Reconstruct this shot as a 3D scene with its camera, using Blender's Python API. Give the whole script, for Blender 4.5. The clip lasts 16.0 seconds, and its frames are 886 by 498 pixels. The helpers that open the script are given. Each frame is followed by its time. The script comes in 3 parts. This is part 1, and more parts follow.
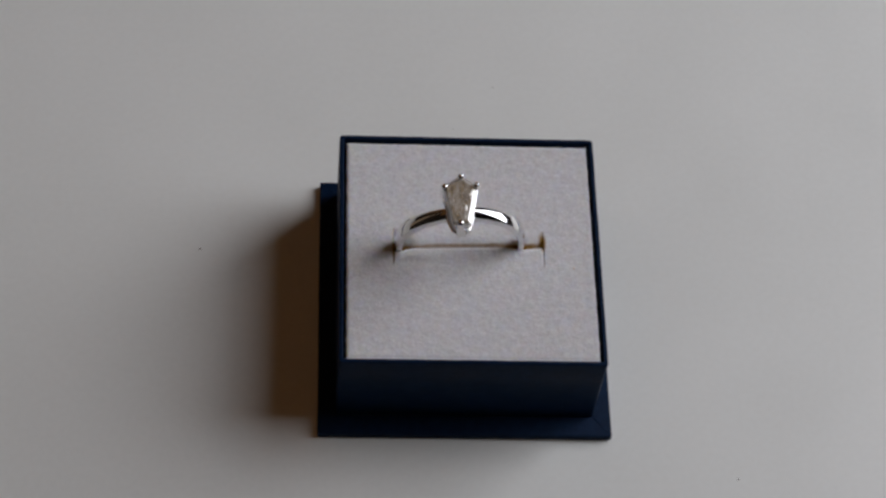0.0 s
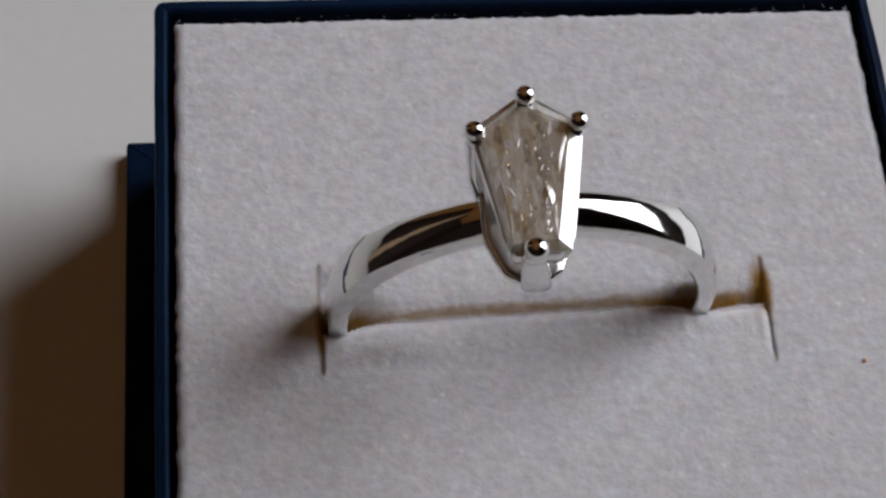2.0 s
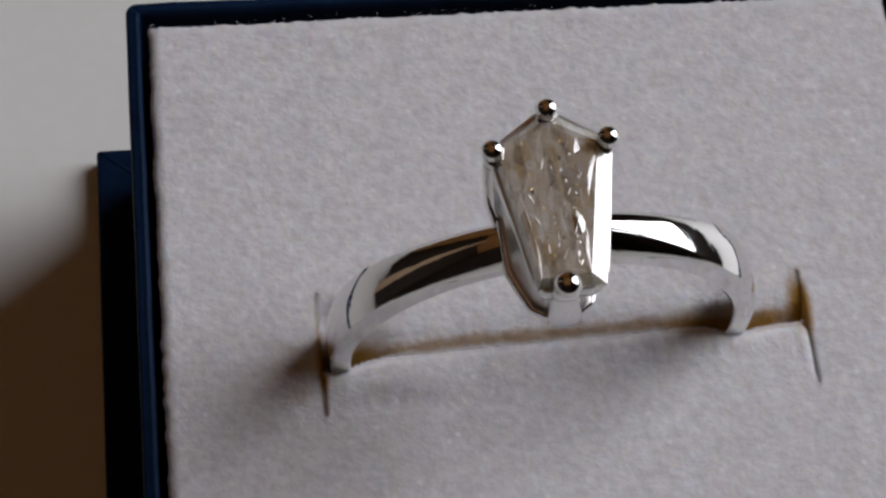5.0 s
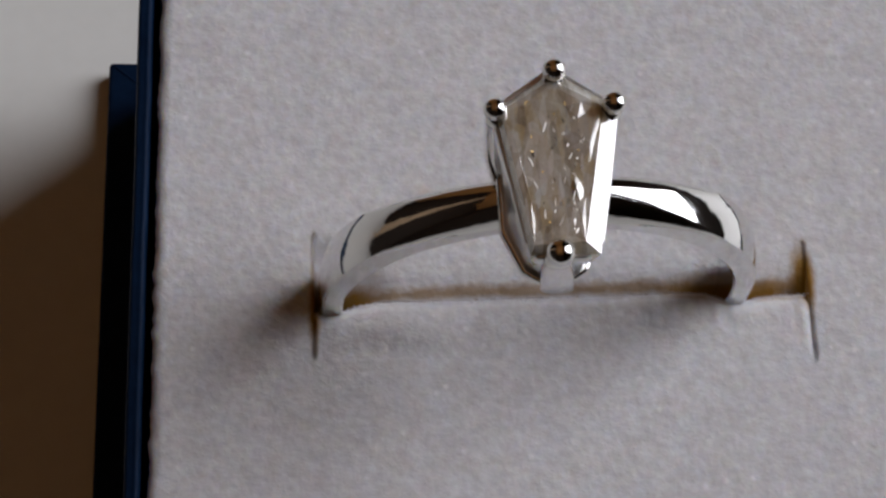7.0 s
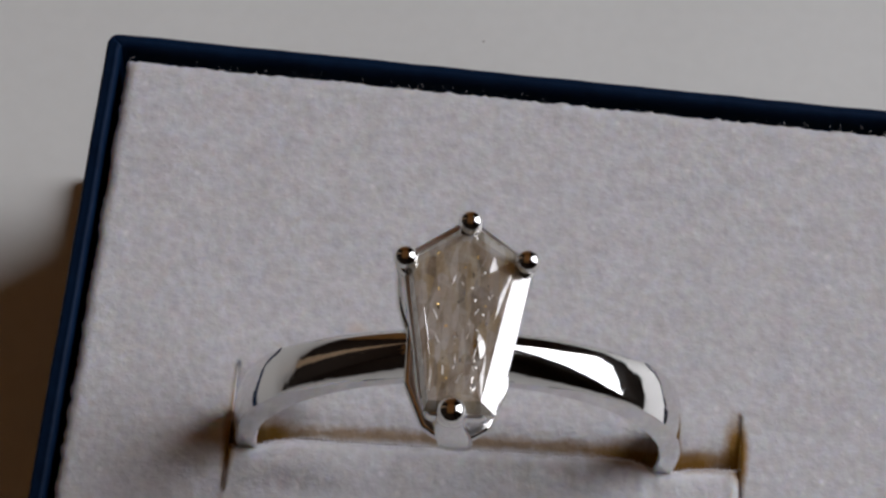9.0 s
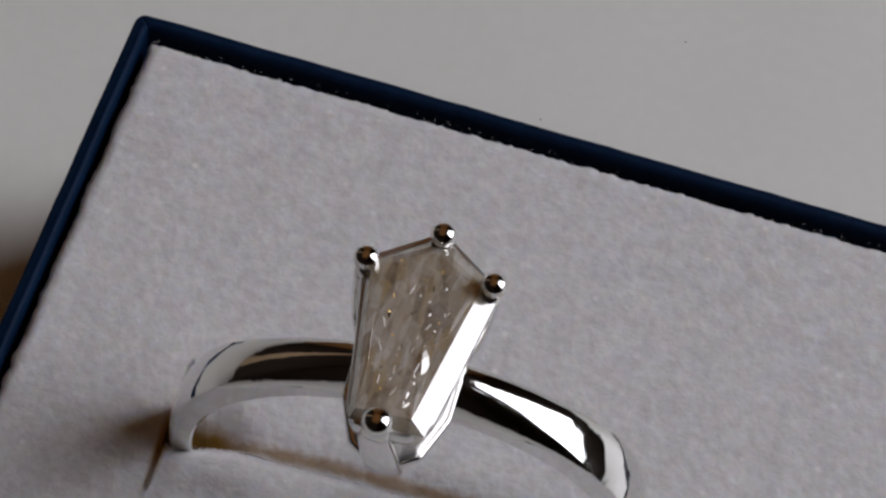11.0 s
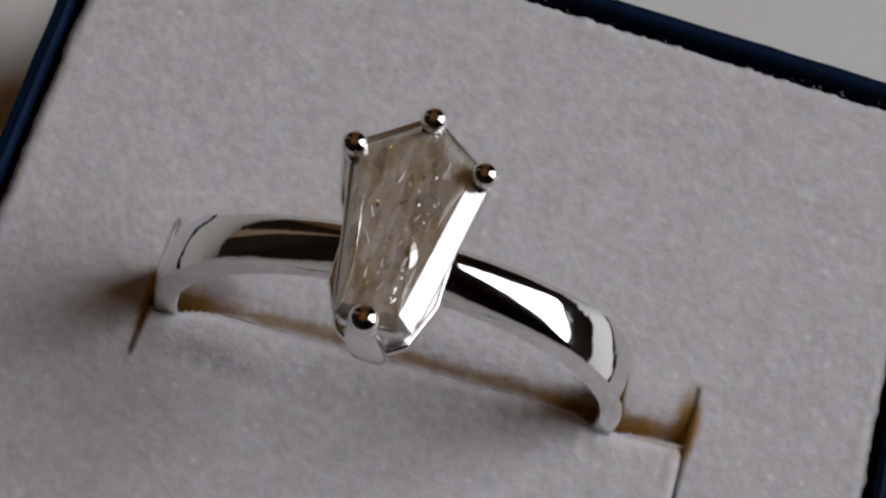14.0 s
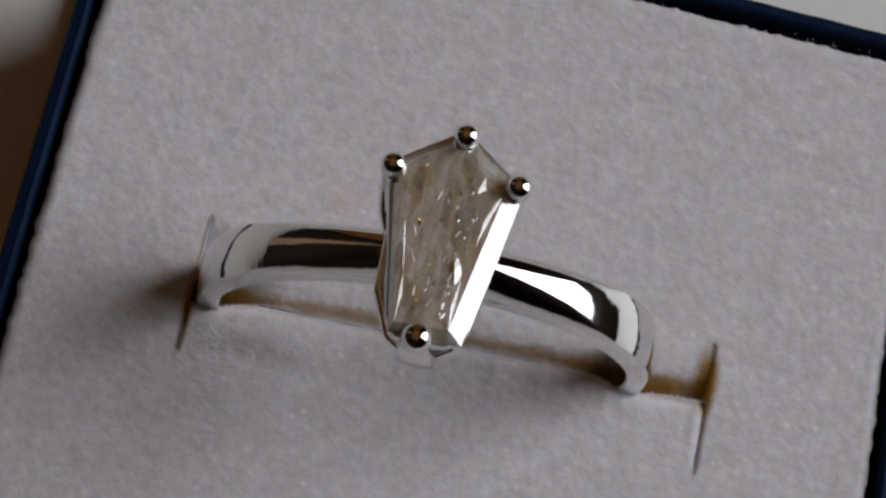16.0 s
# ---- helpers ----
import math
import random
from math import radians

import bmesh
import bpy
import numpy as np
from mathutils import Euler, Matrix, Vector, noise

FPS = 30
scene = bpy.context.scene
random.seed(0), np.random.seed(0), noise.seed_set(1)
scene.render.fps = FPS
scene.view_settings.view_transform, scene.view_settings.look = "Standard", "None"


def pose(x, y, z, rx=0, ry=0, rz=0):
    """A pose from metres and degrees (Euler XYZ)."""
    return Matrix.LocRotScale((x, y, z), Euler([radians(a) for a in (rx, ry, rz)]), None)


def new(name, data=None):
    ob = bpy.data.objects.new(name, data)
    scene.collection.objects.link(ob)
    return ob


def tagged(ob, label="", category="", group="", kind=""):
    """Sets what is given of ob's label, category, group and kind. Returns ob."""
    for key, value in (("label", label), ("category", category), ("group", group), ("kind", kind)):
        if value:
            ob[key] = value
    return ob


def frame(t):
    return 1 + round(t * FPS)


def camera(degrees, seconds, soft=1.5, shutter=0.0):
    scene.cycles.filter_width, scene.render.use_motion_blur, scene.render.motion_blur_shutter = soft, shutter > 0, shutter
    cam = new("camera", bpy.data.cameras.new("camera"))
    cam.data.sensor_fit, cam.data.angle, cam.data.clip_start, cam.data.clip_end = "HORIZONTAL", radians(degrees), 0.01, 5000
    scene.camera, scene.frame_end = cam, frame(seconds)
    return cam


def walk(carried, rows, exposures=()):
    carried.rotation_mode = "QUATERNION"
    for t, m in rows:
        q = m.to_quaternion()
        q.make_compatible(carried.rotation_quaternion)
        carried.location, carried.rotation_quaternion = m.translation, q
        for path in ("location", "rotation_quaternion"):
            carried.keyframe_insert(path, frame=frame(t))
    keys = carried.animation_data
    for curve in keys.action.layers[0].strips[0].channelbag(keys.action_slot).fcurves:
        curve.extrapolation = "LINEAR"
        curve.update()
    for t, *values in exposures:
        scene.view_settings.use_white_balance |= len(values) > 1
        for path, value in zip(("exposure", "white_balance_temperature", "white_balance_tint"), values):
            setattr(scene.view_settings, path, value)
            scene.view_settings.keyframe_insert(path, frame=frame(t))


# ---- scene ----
cam = camera(25.0, 16.0, soft=2.7)
PATH = [
    (0, pose(-0.02779, -0.16486, 0.29621, 30.80, -4.07, -1.28)),
    (0.3, pose(-0.03149, -0.16412, 0.29639, 30.88, -4.11, -2.21)),
    (0.5, pose(-0.02799, -0.12602, 0.23274, 30.88, -4.22, -2.87)),
    (0.8, pose(-0.01989, -0.08636, 0.16583, 31.04, -3.87, -3.14)),
    (1, pose(-0.01891, -0.07260, 0.14597, 30.47, -4.14, -3.36)),
    (1.2, pose(-0.01671, -0.06156, 0.12901, 30.11, -4.07, -3.31)),
    (1.5, pose(-0.01458, -0.05029, 0.11477, 29.95, -3.83, -3.61)),
    (2, pose(-0.01557, -0.04996, 0.11399, 30.20, -3.66, -4.18)),
    (2.5, pose(-0.01637, -0.04841, 0.11292, 30.22, -3.36, -4.87)),
    (3, pose(-0.01708, -0.04725, 0.11038, 30.48, -3.45, -5.81)),
    (3.5, pose(-0.01781, -0.04483, 0.10804, 30.66, -3.05, -7.23)),
    (4, pose(-0.01795, -0.04391, 0.10699, 30.27, -3.53, -7.39)),
    (4.2, pose(-0.01815, -0.04343, 0.10733, 29.87, -3.82, -7.45)),
    (6.3, pose(-0.01494, -0.03971, 0.10752, 27.04, -4.26, -3.36)),
    (6.5, pose(-0.01602, -0.03943, 0.10672, 26.51, -4.78, -3.65)),
    (7, pose(-0.01503, -0.03879, 0.10767, 25.40, -4.82, -2.10)),
    (7.5, pose(-0.01333, -0.03800, 0.10756, 25.77, -4.40, -0.74)),
    (8, pose(-0.01017, -0.03760, 0.10637, 26.59, -4.18, 0.35)),
    (8.5, pose(-0.00837, -0.03704, 0.10612, 27.58, -3.54, 1.35)),
    (9, pose(-0.00698, -0.03622, 0.10739, 27.95, -4.61, 3.80)),
    (9.2, pose(-0.00601, -0.03635, 0.10787, 27.64, -4.58, 4.92)),
    (11.3, pose(0.00212, -0.03787, 0.09667, 32.81, -7.13, 15.71)),
    (11.5, pose(0.00379, -0.03769, 0.09446, 33.28, -6.56, 16.48)),
    (12, pose(0.00601, -0.03699, 0.09171, 33.26, -6.61, 18.07)),
    (12.5, pose(0.00438, -0.03263, 0.09477, 31.42, -5.61, 19.43)),
    (13, pose(0.00271, -0.03064, 0.09637, 28.18, -7.18, 17.98)),
    (13.5, pose(0.00008, -0.03097, 0.10067, 26.43, -7.58, 16.27)),
    (14, pose(-0.00163, -0.03200, 0.10115, 23.99, -7.63, 15.32)),
    (14.5, pose(-0.00304, -0.03170, 0.10358, 22.18, -7.44, 14.53)),
    (15, pose(-0.00442, -0.02992, 0.10560, 20.95, -7.42, 13.00)),
    (15.5, pose(-0.00570, -0.02902, 0.10603, 19.71, -7.59, 12.28)),
    (16, pose(-0.00745, -0.02771, 0.10735, 19.12, -7.94, 11.50)),
]
LIGHT = [(0.0, -0.18, 6560, 16), (1.2, -0.07, 6580, 17), (2.5, -0.03, 6570, 17), (7.0, -0.1, 6630, 17), (9.0, -0.13, 6600, 17), (12.0, -0.29, 6650, 17), (14.5, -0.33, 6720, 17), (16.0, -0.32, 6670, 17)]
walk(cam, PATH, LIGHT)

# ---- world, window light, exposure ----
MM = 0.001
ZP = 0.0197          # height of the pad's top over the table top
TABLE_Z = 0.0        # table top
FLOOR_Z = -0.74

world = bpy.data.worlds.new("sky")
scene.world = world
world.use_nodes = True
wn = world.node_tree
sky = wn.nodes.new("ShaderNodeTexSky")
sky.sky_type = "NISHITA"
sky.sun_disc = False
sky.sun_elevation = radians(40)
sky.sun_rotation = radians(200)
wn.nodes["Background"].inputs["Strength"].default_value = 0.08
wn.links.new(sky.outputs["Color"], wn.nodes["Background"].inputs["Color"])

# inner faces of the room
RX0, RX1, RY0, RY1 = -1.35, 0.5, -1.1, 1.9
WIN_Y0, WIN_Y1, WIN_Z0, WIN_Z1 = -0.06, 0.5, 0.14, 1.15   # window opening in the east wall

LAMP_SPLIT_Z = 0.7         # assumed split: a dimmer upper lamp is added to soften shadow edges


def window_lamp(name, z0, z1, watts):
    lamp = bpy.data.lights.new(name, "AREA")
    lamp.shape = "RECTANGLE"
    lamp.size = WIN_Y1 - WIN_Y0 - 0.02
    lamp.size_y = z1 - z0 - 0.01
    lamp.energy = watts
    lamp.color = (0.93, 0.97, 1.0)
    ob = new(name, lamp)
    ob.matrix_world = Matrix.Translation((RX1 + 0.04, (WIN_Y0 + WIN_Y1) / 2, (z0 + z1) / 2)) @ Euler((radians(90), 0, radians(90))).to_matrix().to_4x4()


window_lamp("window_light", WIN_Z0, LAMP_SPLIT_Z, 4.5)
window_lamp("upper_window_light", LAMP_SPLIT_Z, WIN_Z1, 2.6)


from mathutils import geometry

# ---- materials ----
def material(name, base, rough=0.5, metal=0.0):
    m = bpy.data.materials.new(name)
    m.use_nodes = True
    p = m.node_tree.nodes["Principled BSDF"]
    p.inputs["Base Color"].default_value = (*base, 1)
    p.inputs["Roughness"].default_value = rough
    p.inputs["Metallic"].default_value = metal
    return m, m.node_tree, p


def coords(nt):
    return nt.nodes.new("ShaderNodeTexCoord").outputs["Object"]


def noise_tex(nt, scale, detail=4.0, rough=0.55):
    n = nt.nodes.new("ShaderNodeTexNoise")
    n.inputs["Scale"].default_value = scale
    n.inputs["Detail"].default_value = detail
    n.inputs["Roughness"].default_value = rough
    nt.links.new(coords(nt), n.inputs["Vector"])
    return n


def ramp(nt, fac, stops):
    r = nt.nodes.new("ShaderNodeValToRGB")
    els = r.color_ramp.elements
    while len(els) < len(stops):
        els.new(0.5)
    for el, (at, col) in zip(els, stops):
        el.position = at
        el.color = (*col, 1) if len(col) == 3 else col
    nt.links.new(fac, r.inputs["Fac"])
    return r.outputs["Color"]


def mix_col(nt, fac, a, b, mode="MIX"):
    n = nt.nodes.new("ShaderNodeMix")
    n.data_type = "RGBA"
    n.blend_type = mode
    for sock, v in ((n.inputs[0], fac), (n.inputs[6], a), (n.inputs[7], b)):
        if isinstance(v, (int, float)):
            sock.default_value = v
        elif isinstance(v, tuple):
            sock.default_value = (*v, 1)
        else:
            nt.links.new(v, sock)
    return n.outputs[2]


def bump(nt, p, height, strength, distance):
    b = nt.nodes.new("ShaderNodeBump")
    b.inputs["Strength"].default_value = strength
    b.inputs["Distance"].default_value = distance
    nt.links.new(height, b.inputs["Height"])
    nt.links.new(b.outputs["Normal"], p.inputs["Normal"])
    return b


def mat_table():
    m, nt, p = material("white_laminate", (0.72, 0.71, 0.69), 0.42)
    big = noise_tex(nt, 18, 3)
    fine = noise_tex(nt, 900, 2)
    c = ramp(nt, big.outputs["Fac"], [(0.3, (0.87, 0.89, 0.855)), (0.7, (0.92, 0.94, 0.905))])
    c = mix_col(nt, 0.05, c, ramp(nt, fine.outputs["Fac"], [(0.35, (0.5, 0.48, 0.45)), (0.65, (0.85, 0.85, 0.84))]))
    nt.links.new(c, p.inputs["Base Color"])
    p.inputs["Specular IOR Level"].default_value = 0.85
    nt.links.new(ramp(nt, noise_tex(nt, 60, 4).outputs["Fac"], [(0.35, (0.32,) * 3), (0.7, (0.52,) * 3)]), p.inputs["Roughness"])
    bump(nt, p, noise_tex(nt, 45, 4).outputs["Fac"], 0.25, 0.0006)
    return m


def mat_flock():
    m, nt, p = material("white_flock", (0.78, 0.76, 0.77), 0.95)
    a = noise_tex(nt, 2100, 2, 0.55)
    b = noise_tex(nt, 760, 3)
    tint = noise_tex(nt, 800, 2)
    c = ramp(nt, a.outputs["Fac"], [(0.32, (0.65, 0.645, 0.662)), (0.5, (0.73, 0.73, 0.752)), (0.68, (0.82, 0.825, 0.852))])
    c = mix_col(nt, 0.34, c, ramp(nt, b.outputs["Fac"], [(0.35, (0.66, 0.64, 0.65)), (0.65, (0.87, 0.87, 0.9))]))
    c = mix_col(nt, 0.12, c, ramp(nt, tint.outputs["Color"], [(0.35, (0.86, 0.74, 0.74)), (0.5, (0.8, 0.8, 0.78)), (0.65, (0.72, 0.76, 0.86))]))
    dots = nt.nodes.new("ShaderNodeTexVoronoi")
    dots.inputs["Scale"].default_value = 620
    nt.links.new(coords(nt), dots.inputs["Vector"])
    c = mix_col(nt, ramp(nt, dots.outputs["Distance"], [(0.05, (0.7,) * 3), (0.13, (0.0,) * 3)]), c, (0.96, 0.95, 0.97))
    # foam brown along the cut, with the slit's shade painted into it
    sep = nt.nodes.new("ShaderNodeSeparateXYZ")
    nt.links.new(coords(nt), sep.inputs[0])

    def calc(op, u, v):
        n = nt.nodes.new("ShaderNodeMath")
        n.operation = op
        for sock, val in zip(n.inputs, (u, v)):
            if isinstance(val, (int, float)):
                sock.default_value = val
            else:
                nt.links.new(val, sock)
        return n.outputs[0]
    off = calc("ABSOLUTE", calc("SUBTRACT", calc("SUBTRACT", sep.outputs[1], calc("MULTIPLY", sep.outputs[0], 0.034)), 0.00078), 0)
    cut_shade = calc("ADD", calc("DIVIDE", off, 0.00055), calc("MULTIPLY", calc("SUBTRACT", noise_tex(nt, 900, 4, 0.7).outputs["Fac"], 0.5), 1.6))
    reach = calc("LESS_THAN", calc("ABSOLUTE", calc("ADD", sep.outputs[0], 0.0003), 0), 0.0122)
    mask = calc("MULTIPLY", ramp(nt, cut_shade, [(0.15, (0.75,) * 3), (0.9, (0.0,) * 3)]), reach)
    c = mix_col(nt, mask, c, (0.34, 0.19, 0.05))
    # brown ellipses: foam tone plus pocket shade painted at the legs and cross cuts
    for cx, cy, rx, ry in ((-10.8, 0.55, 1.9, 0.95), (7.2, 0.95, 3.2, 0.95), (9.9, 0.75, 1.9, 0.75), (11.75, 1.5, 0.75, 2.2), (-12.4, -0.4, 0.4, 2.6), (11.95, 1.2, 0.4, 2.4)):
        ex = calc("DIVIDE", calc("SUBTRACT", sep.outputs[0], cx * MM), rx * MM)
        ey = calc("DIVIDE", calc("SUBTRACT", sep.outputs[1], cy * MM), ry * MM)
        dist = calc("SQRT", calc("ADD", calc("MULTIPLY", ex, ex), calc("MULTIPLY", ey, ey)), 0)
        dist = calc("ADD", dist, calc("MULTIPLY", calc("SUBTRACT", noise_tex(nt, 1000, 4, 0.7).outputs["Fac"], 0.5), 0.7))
        leg_shade = ramp(nt, dist, [(0.3, (0.97,) * 3), (1.15, (0.0,) * 3)])
        c = mix_col(nt, leg_shade, c, (0.36, 0.185, 0.018))
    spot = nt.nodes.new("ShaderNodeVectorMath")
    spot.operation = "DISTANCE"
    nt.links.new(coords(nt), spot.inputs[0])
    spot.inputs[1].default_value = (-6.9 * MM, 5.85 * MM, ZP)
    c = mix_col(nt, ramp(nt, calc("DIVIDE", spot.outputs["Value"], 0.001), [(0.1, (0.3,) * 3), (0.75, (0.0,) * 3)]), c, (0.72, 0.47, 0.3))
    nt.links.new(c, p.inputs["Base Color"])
    p.inputs["Sheen Weight"].default_value = 0.12
    p.inputs["Sheen Roughness"].default_value = 0.6
    p.inputs["Subsurface Weight"].default_value = 0.45
    p.inputs["Subsurface Radius"].default_value = (1.0, 0.72, 0.45)
    p.inputs["Subsurface Scale"].default_value = 0.0011
    tufts = mix_col(nt, 0.6, a.outputs["Color"], noise_tex(nt, 950, 3, 0.6).outputs["Color"])
    bump(nt, p, tufts, 0.6, 0.0003)
    return m


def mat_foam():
    m, nt, p = material("brown_foam", (0.78, 0.6, 0.33), 0.9)
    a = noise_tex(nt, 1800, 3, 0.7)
    # foam taken darker than cream, so the slit's depth shade is in its colour
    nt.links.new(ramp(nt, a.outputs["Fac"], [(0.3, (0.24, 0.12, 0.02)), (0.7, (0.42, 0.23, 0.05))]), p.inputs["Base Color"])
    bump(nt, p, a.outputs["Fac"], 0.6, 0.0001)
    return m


def mat_navy():
    m, nt, p = material("navy_paper", (0.012, 0.03, 0.075), 0.45)
    a = noise_tex(nt, 700, 4, 0.65)
    b = noise_tex(nt, 120, 3)
    c = ramp(nt, a.outputs["Fac"], [(0.3, (0.0022, 0.010, 0.030)), (0.7, (0.0048, 0.020, 0.055))])
    c = mix_col(nt, 0.3, c, ramp(nt, b.outputs["Fac"], [(0.35, (0.0022, 0.0095, 0.028)), (0.65, (0.0058, 0.022, 0.06))]))
    nt.links.new(c, p.inputs["Base Color"])
    nt.links.new(ramp(nt, b.outputs["Fac"], [(0.3, (0.42,) * 3), (0.7, (0.56,) * 3)]), p.inputs["Roughness"])
    p.inputs["Specular IOR Level"].default_value = 0.07
    bump(nt, p, noise_tex(nt, 1400, 4, 0.65).outputs["Fac"], 0.5, 0.00012)
    return m


def mat_metal(name, smooth, rough):
    m, nt, p = material(name, (0.80, 0.79, 0.775), 0.06, 1.0)
    a = noise_tex(nt, 500, 4, 0.6)
    nt.links.new(ramp(nt, a.outputs["Fac"], [(0.3, (smooth,) * 3), (0.75, (rough,) * 3)]), p.inputs["Roughness"])
    bump(nt, p, noise_tex(nt, 420, 3, 0.55).outputs["Fac"], 0.4, 0.0001)
    return m


def mat_stone():
    m, nt, p = material("cloudy_diamond", (0.6, 0.57, 0.5), 0.04)
    mp = nt.nodes.new("ShaderNodeMapping")
    mp.inputs["Scale"].default_value = (1.5, 0.8, 1.0)
    nt.links.new(coords(nt), mp.inputs["Vector"])
    lengthwise = nt.nodes.new("ShaderNodeMapping")
    lengthwise.inputs["Scale"].default_value = (2.0, 0.5, 1.0)
    lengthwise.inputs["Rotation"].default_value = (0, 0, radians(9))
    nt.links.new(coords(nt), lengthwise.inputs["Vector"])
    cloud, crack = noise_tex(nt, 620, 6, 0.75), noise_tex(nt, 2100, 6, 0.8)
    for n, via in ((cloud, mp), (crack, lengthwise)):
        nt.links.new(via.outputs["Vector"], n.inputs["Vector"])
    isle = nt.nodes.new("ShaderNodeNewGeometry").outputs["Random Per Island"]
    c = ramp(nt, cloud.outputs["Fac"], [(0.36, (0.34, 0.27, 0.18)), (0.5, (0.72, 0.64, 0.52)), (0.62, (0.97, 0.93, 0.87))])
    c = mix_col(nt, 0.3, c, ramp(nt, isle, [(0.0, (0.36, 0.3, 0.2)), (0.55, (0.76, 0.69, 0.57)), (1.0, (0.94, 0.92, 0.88))]))
    c = mix_col(nt, ramp(nt, crack.outputs["Fac"], [(0.56, (0.0,) * 3), (0.68, (0.5,) * 3)]), c, (0.95, 0.93, 0.88))
    c = mix_col(nt, ramp(nt, crack.outputs["Fac"], [(0.3, (0.35,) * 3), (0.42, (0.0,) * 3)]), c, (0.2, 0.165, 0.11))
    # light and dark cells paint the sparkle of inner facets into the colour
    sparkle = nt.nodes.new("ShaderNodeTexVoronoi")
    sparkle.inputs["Scale"].default_value = 1900
    nt.links.new(lengthwise.outputs["Vector"], sparkle.inputs["Vector"])
    c = mix_col(nt, 0.42, c, ramp(nt, sparkle.outputs["Color"], [(0.2, (0.22, 0.19, 0.14)), (0.42, (0.64, 0.6, 0.5)), (0.58, (0.7, 0.54, 0.26)), (0.66, (0.66, 0.6, 0.48)), (0.8, (1.0, 0.98, 0.93))]))
    split = nt.nodes.new("ShaderNodeTexVoronoi")
    split.feature = "DISTANCE_TO_EDGE"
    split.inputs["Scale"].default_value = 850
    nt.links.new(lengthwise.outputs["Vector"], split.inputs["Vector"])
    lines = ramp(nt, split.outputs["Distance"], [(0.0, (0.16,) * 3), (0.05, (0.0,) * 3)])
    c = mix_col(nt, lines, c, (0.97, 0.95, 0.91))
    nt.links.new(c, p.inputs["Base Color"])
    p.inputs["IOR"].default_value = 2.42
    nt.links.new(ramp(nt, crack.outputs["Fac"], [(0.4, (0.03,) * 3), (0.65, (0.14,) * 3)]), p.inputs["Roughness"])
    bump(nt, p, crack.outputs["Fac"], 0.12, 0.0001)
    p.inputs["Coat Weight"].default_value = 1.0
    p.inputs["Coat IOR"].default_value = 2.2
    p.inputs["Transmission Weight"].default_value = 0.2
    p.inputs["Subsurface Weight"].default_value = 0.5
    p.inputs["Subsurface Radius"].default_value = (1.0, 0.9, 0.75)
    p.inputs["Subsurface Scale"].default_value = 0.0015
    return m


def mat_plain(name, base, rough, scale=8.0, spread=0.12):
    m, nt, p = material(name, base, rough)
    n = noise_tex(nt, scale, 4)
    lo = tuple(v * (1 - spread) for v in base)
    hi = tuple(min(1, v * (1 + spread)) for v in base)
    nt.links.new(ramp(nt, n.outputs["Fac"], [(0.3, lo), (0.7, hi)]), p.inputs["Base Color"])
    bump(nt, p, noise_tex(nt, scale * 12, 3).outputs["Fac"], 0.15, 0.001)
    return m


TABLE_WHITE = mat_table()
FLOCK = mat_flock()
FOAM = mat_foam()
NAP = material("white_flock_fibre", (0.8, 0.79, 0.81), 1.0)[0]
NAVY = mat_navy()
METAL = mat_metal("polished_white_gold", 0.035, 0.11)
SATIN = mat_metal("satin_white_gold", 0.3, 0.45)
STONE = mat_stone()
WHITE_GLINT = material("white_glint", (0.92, 0.9, 0.85), 0.4, 0.3)[0]
AMBER_FLECK = material("amber_fleck", (0.75, 0.5, 0.16), 0.35, 0.3)[0]
DARK_INCLUSION = material("dark_inclusion", (0.1, 0.08, 0.06), 0.5)[0]
WALL_PAINT = mat_plain("brown_wall_paint", (0.035, 0.022, 0.014), 0.8)
REFLECTOR_TAN = mat_plain("tan_reflector_paint", (0.82, 0.6, 0.38), 0.8)
NORTH_PAINT = mat_plain("warm_tan_wall_paint", (0.95, 0.46, 0.15), 0.8)
CEILING_PAINT = mat_plain("warm_ceiling_paint", (0.75, 0.36, 0.12), 0.85)
FLOOR_WOOD = mat_plain("brown_floor", (0.22, 0.15, 0.09), 0.5, 5.0, 0.3)
DARK_SPECK = mat_plain("dark_crumb", (0.12, 0.085, 0.06), 0.8, 900)
ORANGE_SPECK = mat_plain("orange_fluff", (0.78, 0.56, 0.38), 0.9, 900)


# ---- mesh helpers ----
def finish(name, bm, mat, smooth=False):
    me = bpy.data.meshes.new(name)
    bm.to_mesh(me)
    bm.free()
    for m in (mat if isinstance(mat, (list, tuple)) else [mat]):
        me.materials.append(m)
    if smooth:
        me.polygons.foreach_set("use_smooth", [True] * len(me.polygons))
    return new(name, me)


def part(name, bm, mat, parent, label="", smooth=False, kind=""):
    ob = finish(name, bm, mat, smooth)
    ob.parent = parent
    ob.matrix_parent_inverse = Matrix.Translation(-root_of(parent).location)
    if parent.parent is not None:
        ob.matrix_parent_inverse = Matrix.Identity(4)
    return tagged(ob, label, kind=kind)


def root_of(ob):
    while ob.parent is not None:
        ob = ob.parent
    return ob


def thing(name, at, label, category, group=""):
    ob = new(name)
    ob.empty_display_size = 0.005
    ob.location = at
    return tagged(ob, label, category, group)


